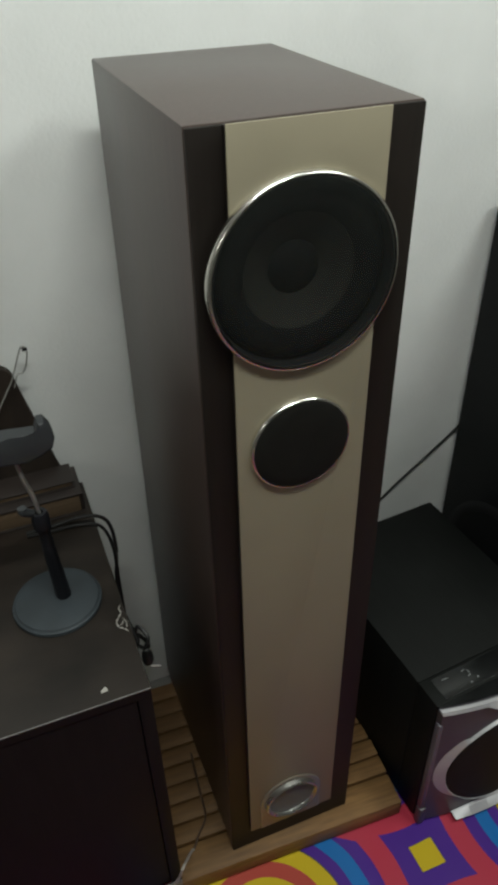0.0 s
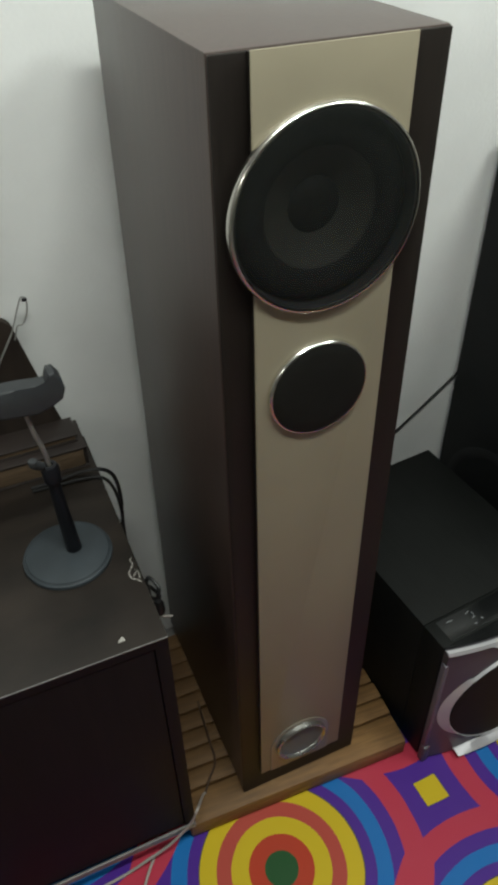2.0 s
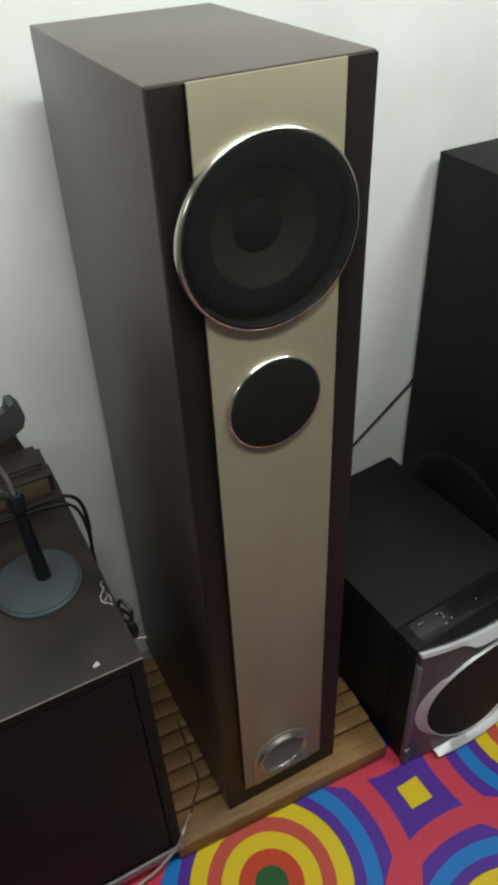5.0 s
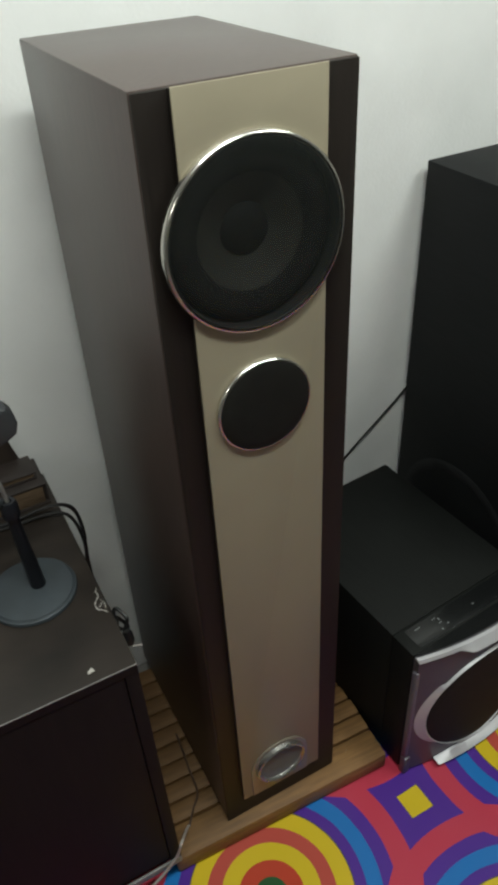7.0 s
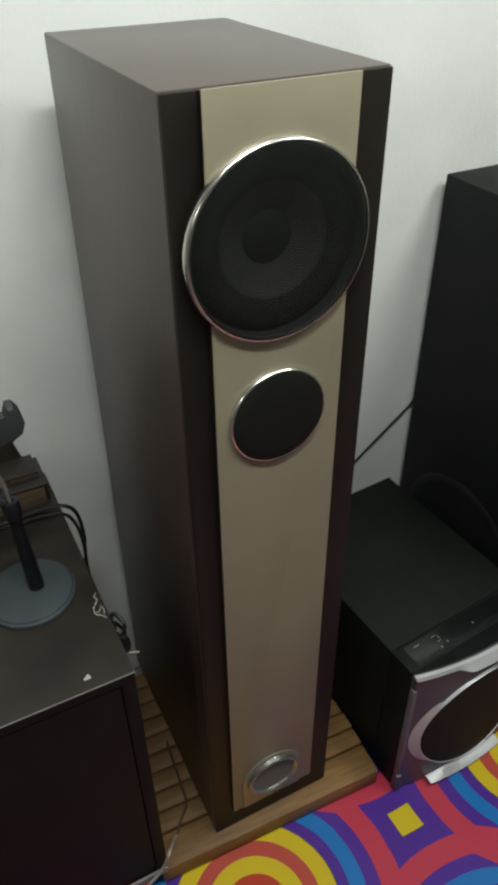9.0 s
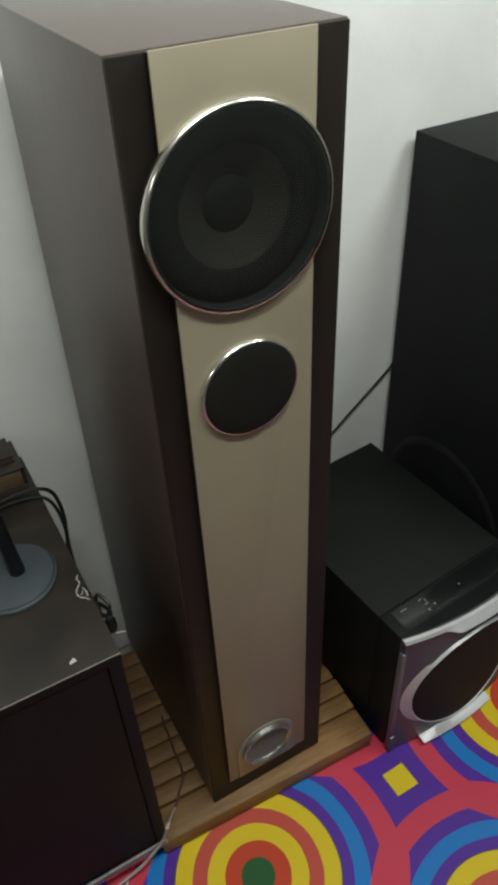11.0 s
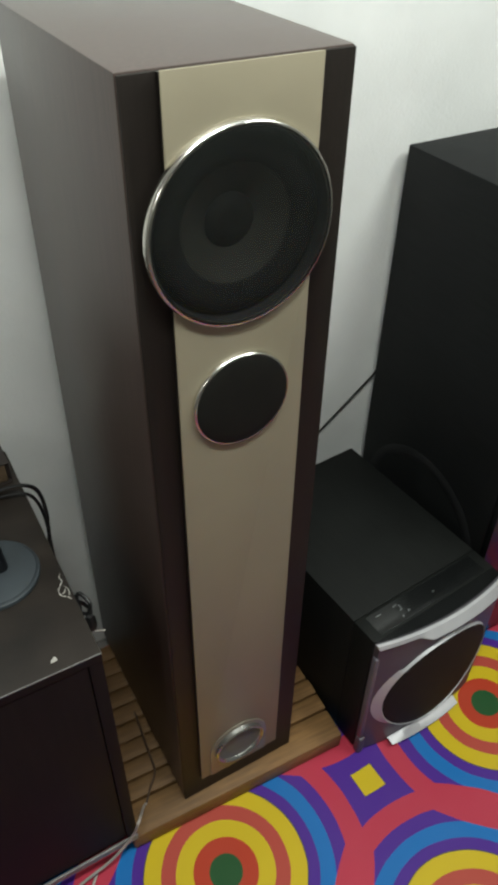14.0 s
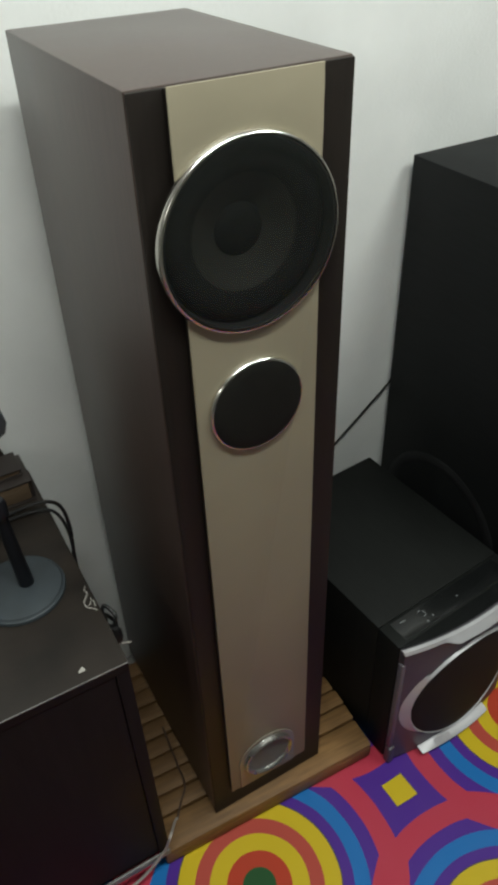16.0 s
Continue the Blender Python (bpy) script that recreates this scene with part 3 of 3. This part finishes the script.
cable("speaker_cable", [(0.44, 0.412, 0.3), (0.5, 0.415, 0.352), (0.545, 0.416, 0.39), (0.61, 0.416, 0.443), (0.67, 0.416, 0.495), (0.73, 0.416, 0.57)], 0.0024, CABLE, "black speaker cable against the wall")
cable("white_cable", [(-0.062, 0.028, 0.0472), (-0.069, 0.024, 0.048), (-0.092, -0.025, 0.121), (-0.108, -0.025, 0.079), (-0.148, -0.025, 0.037), (-0.189, -0.025, 0.018), (-0.229, -0.026, 0.0036), (-0.289, -0.03, 0.0035)], 0.0025, WHITECABLE, "thin white cable hanging down to the mat")
cable("white_cable", [(-0.178, -0.02, 0.003), (-0.19, -0.034, 0.003), (-0.205, -0.055, 0.003), (-0.225, -0.09, 0.003), (-0.235, -0.14, 0.003)], 0.0024, WHITECABLE, "thin pinkish white cable on the mat")
cable("brown_cable", [(-0.012, 0.2, 0.047), (-0.02, 0.12, 0.047), (-0.025, 0.075, 0.047), (-0.045, 0.05, 0.047), (-0.062, 0.028, 0.0472)], 0.0021, BROWNCABLE, "thin brown cable on the platform")


def power_plug():
    top = thing("power_plug", pose(-0.066, 0.1, 0.462), "dark plug and tangled cable hanging beside the desk", "plug")
    part("body", lathe([(0, 0.0), (0.007, 0.001), (0.0085, 0.008), (0.0075, 0.022), (0.004, 0.028), (0, 0.028)], (-0.012, 0.0, 0.026), axis="Z", steps=20), CABLE, top)
    part("tangle", tube([(-0.014, 0.004, 0.05), (-0.006, 0.012, 0.066), (-0.016, 0.03, 0.074), (-0.022, 0.02, 0.052), (-0.01, 0.014, 0.04), (-0.004, 0.03, 0.03), (-0.016, 0.034, 0.05), (-0.02, 0.015, 0.058)], 0.0028, 8), CABLE, top)
    part("pin", tube([(-0.01, -0.006, 0.024), (0.004, -0.008, 0.02)], 0.0017, 10, straight=True), WHITECABLE, top, "pale tip")
    part("lead", tube([(-0.02, 0.015, 0.058), (-0.026, 0.04, 0.08), (-0.024, 0.065, 0.05), (-0.02, 0.07, -0.05), (-0.01, 0.08, -0.2), (-0.02, 0.09, -0.4)], 0.003, 8), CABLE, top)
    return top


power_plug()


# ---- the bass box ----
def subwoofer():
    top = thing("subwoofer", pose(0.337, -0.048, 0, 0, 0, 4.6), "black subwoofer with grey front, silver trims and round grille", "subwoofer")
    w, d, h = 0.292, 0.4, 0.345
    part("cabinet", box(0, w, 0.0505, d, 0.005, h, 0.002), BLACKBODY, top)
    part("front_frame", box(0, w, 0.0, 0.05, 0.005, h, 0.002), BLACKBODY, top)
    for x in (0.03, w - 0.03):
        for y in (0.04, d - 0.04):
            part("foot", lathe([(0, 0), (0.014, 0), (0.016, 0.0048), (0, 0.0048)], (x, y, 0), axis="Z", steps=20), RUBBER, top)

    def bow(x):
        return -0.019 * (1 - (2 * x / w - 1) ** 2) - 0.015 * x / w

    def sheet(z_low, z_high, x0, x1, y_off, thick, n=48, slope=0.0):
        """A bowed strip of the front between two edges z_low(x) and z_high(x)."""
        bm = bmesh.new()
        cols = []
        for i in range(n + 1):
            x = x0 + (x1 - x0) * i / n
            lean = slope(x) if callable(slope) else slope
            y = bow(x) + (y_off(x) if callable(y_off) else y_off)
            zl, zh = z_low(x), z_high(x)
            cols.append([bm.verts.new(p) for p in ((x, y, zl), (x, y + lean, zh), (x, y + lean + thick, zh), (x, y + thick, zl))])
        for a, c in zip(cols, cols[1:]):
            for k in range(4):
                j = (k + 1) % 4
                bm.faces.new((a[k], c[k], c[j], a[j]))
        bm.faces.new(cols[0])
        bm.faces.new(list(reversed(cols[-1])))
        return bm

    part("bezel", sheet(lambda x: 0.006, lambda x: h - 0.004, 0.002, w - 0.002, -0.012, 0.0115 + 0.0, 48), BEZEL, top, "bowed grey-violet plastic front")
    fill = bmesh.new()
    cols = []
    for i in range(33):
        x = 0.003 + (w - 0.006) * i / 32
        cols.append([fill.verts.new(p) for p in ((x, bow(x) - 0.0008, 0.012), (x, bow(x) - 0.0008, h), (x, -0.0005, h), (x, -0.0005, 0.012))])
    for a, c in zip(cols, cols[1:]):
        for k in range(4):
            j = (k + 1) % 4
            fill.faces.new((a[k], c[k], c[j], a[j]))
    fill.faces.new(cols[0])
    fill.faces.new(list(reversed(cols[-1])))
    part("front_body", fill, PIANO, top, "glossy black shelf behind the front")

    def swell(x):
        u = x / w
        k = min(1, max(0, (u - 0.24) / 0.1)) * min(1, max(0, (0.93 - u) / 0.06))
        return k * k * (3 - 2 * k)

    def out(x):
        return 0.0035 + 0.0095 * swell(x)
    part("top_trim", sheet(lambda x: h - 0.005 - 0.007 * swell(x), lambda x: h + 0.001, 0.0, w, lambda x: -0.0122 - out(x), 0.006, 72, out), SATIN, top, "silver trim along the upper edge")

    def low_edge(x):
        u = (x - 0.062) / 0.19
        return 0.0125 + 0.003 * max(0.0, u) ** 2

    def high_edge(x):
        u = min(1, max(0, (x - 0.062) / 0.19))
        return 0.03 * min(1.0, 0.5 + u * 2.2) - 0.007 * math.sin(math.pi * u) - 0.009 * u * u
    part("bottom_trim", sheet(low_edge, high_edge, 0.062, 0.232, -0.03, 0.005, 40, 0.012), SATIN, top, "silver trim along the lower edge")
    part("edge_trim", box(-0.001, 0.0075, -0.0145, -0.0035, 0.05, h - 0.035, 0.002), EDGEPLASTIC, top, "narrow silver side edge")
    part("corner_foot", box(-0.002, 0.012, -0.018, -0.003, 0.0, 0.05, 0.003), BEZEL, top)
    # grille, upright oval, domed, with a crescent trim
    gx, gz, rx, rz = w / 2 + 0.008, 0.163, 0.124, 0.132
    ring = bmesh.new()
    inner, outer, crest = [], [], []
    N = 128
    for i in range(N):
        a = 2 * math.pi * i / N
        side = max(0.0, math.cos(1.75 * (a - math.radians(178)))) if math.radians(140) < a < math.radians(236) else 0.0
        grow = 0.002 + 0.019 * side
        def front(x):
            return bow(min(max(x, 0), w))
        xi, xc, xo = (gx + (rx + k) * math.cos(a) for k in (0.0, grow * 0.12, grow))
        inner.append(ring.verts.new((xi, front(xi) - 0.0155, gz + rz * math.sin(a))))
        crest.append(ring.verts.new((xc, front(xc) - 0.0178, gz + (rz + grow * 0.12) * math.sin(a))))
        outer.append(ring.verts.new((xo, front(xo) - 0.0123, gz + (rz + grow) * math.sin(a))))
    for i in range(N):
        j = (i + 1) % N
        ring.faces.new((inner[i], crest[i], crest[j], inner[j]))
        ring.faces.new((crest[i], outer[i], outer[j], crest[j]))
    bm = lathe([(1.0, 0.003), (1.0, 0.0), (0.97, -0.003), (0.85, -0.0045), (0.7, -0.0055), (0.5, -0.0065), (0.35, -0.007), (0.15, -0.0072), (0, -0.0073)], (gx, 0, gz), rx, rz, 112)
    for v in bm.verts:
        v.co.y += bow(min(max(v.co.x, 0), w)) - 0.0135
    gr = part("grille", bm, GRILLE3, top, "large dark oval cloth grille")
    part("crescent_trim", ring, SATIN, gr, "silver crescent trim")
    # controls on the upper shelf
    part("control_strip", box(0.02, w - 0.02, 0.004, 0.045, h + 0.0002, h + 0.0008, 0.0003), PIANO, top, "glossy black control strip")
    rnd = random.Random(3)
    for x, y, a, b in ((0.042, 0.036, 0.012, 0.0016), (0.079, 0.036, 0.008, 0.0014), (0.086, 0.031, 0.0016, 0.006), (0.083, 0.024, 0.007, 0.0014), (0.078, 0.012, 0.003, 0.003), (0.094, 0.016, 0.003, 0.003), (0.158, 0.022, 0.003, 0.0022)):
        ob = part("marking", box(-a / 2, a / 2, -b / 2, b / 2, 0, 0.0005), MARK, top, "faint pale printed mark", smooth=False)
        ob.matrix_local = pose(x, y, h + 0.0009, 0, 0, rnd.uniform(-10, 25))
    return top


subwoofer()


# ---- the black tower ----
def black_tower():
    top = thing("black_tower_speaker", pose(0.657, 0.036, 0), "tall black tower speaker with matt vinyl sides by the wall", "speaker")
    w, d, h = 0.22, 0.368, 0.968
    part("cabinet", box(0, w, 0, d, 0.012, h, 0.0025), BLACKWOOD, top)
    part("baffle", box(0.002, w - 0.002, -0.016, -0.0004, 0.012, h - 0.003, 0.003), PIANO, top)
    part("plinth", box(0.006, w - 0.006, 0.006, d - 0.006, 0.0, 0.0115), RUBBER, top)
    R = 0.165
    bm = bmesh.new()
    prof = [(R - 0.022, -0.0002), (R - 0.02, -0.0009), (R - 0.01, -0.0015), (R, -0.0009), (R + 0.002, -0.0002)]
    rings = []
    for r, a in prof:
        rings.append([bm.verts.new((a, 0.175 + r * math.cos(2 * math.pi * i / 96), 0.245 + r * math.sin(2 * math.pi * i / 96))) for i in range(96)])
    for a, c in zip(rings, rings[1:]):
        for i in range(96):
            j = (i + 1) % 96
            bm.faces.new((a[i], c[i], c[j], a[j]))
    part("side_driver_rim", bm, DUSTY, top, "round black rim of a side driver")
    bm = bmesh.new()
    rings = []
    for r, a in ((R - 0.0222, -0.0003), (R * 0.6, -0.002), (R * 0.3, -0.003)):
        rings.append([bm.verts.new((a, 0.175 + r * math.cos(2 * math.pi * i / 96), 0.245 + r * math.sin(2 * math.pi * i / 96))) for i in range(96)])
    for a, c in zip(rings, rings[1:]):
        for i in range(96):
            j = (i + 1) % 96
            bm.faces.new((a[i], c[i], c[j], a[j]))
    bm.faces.new(rings[-1])
    part("side_driver", bm, BLACKWOOD, top)
    return top


black_tower()
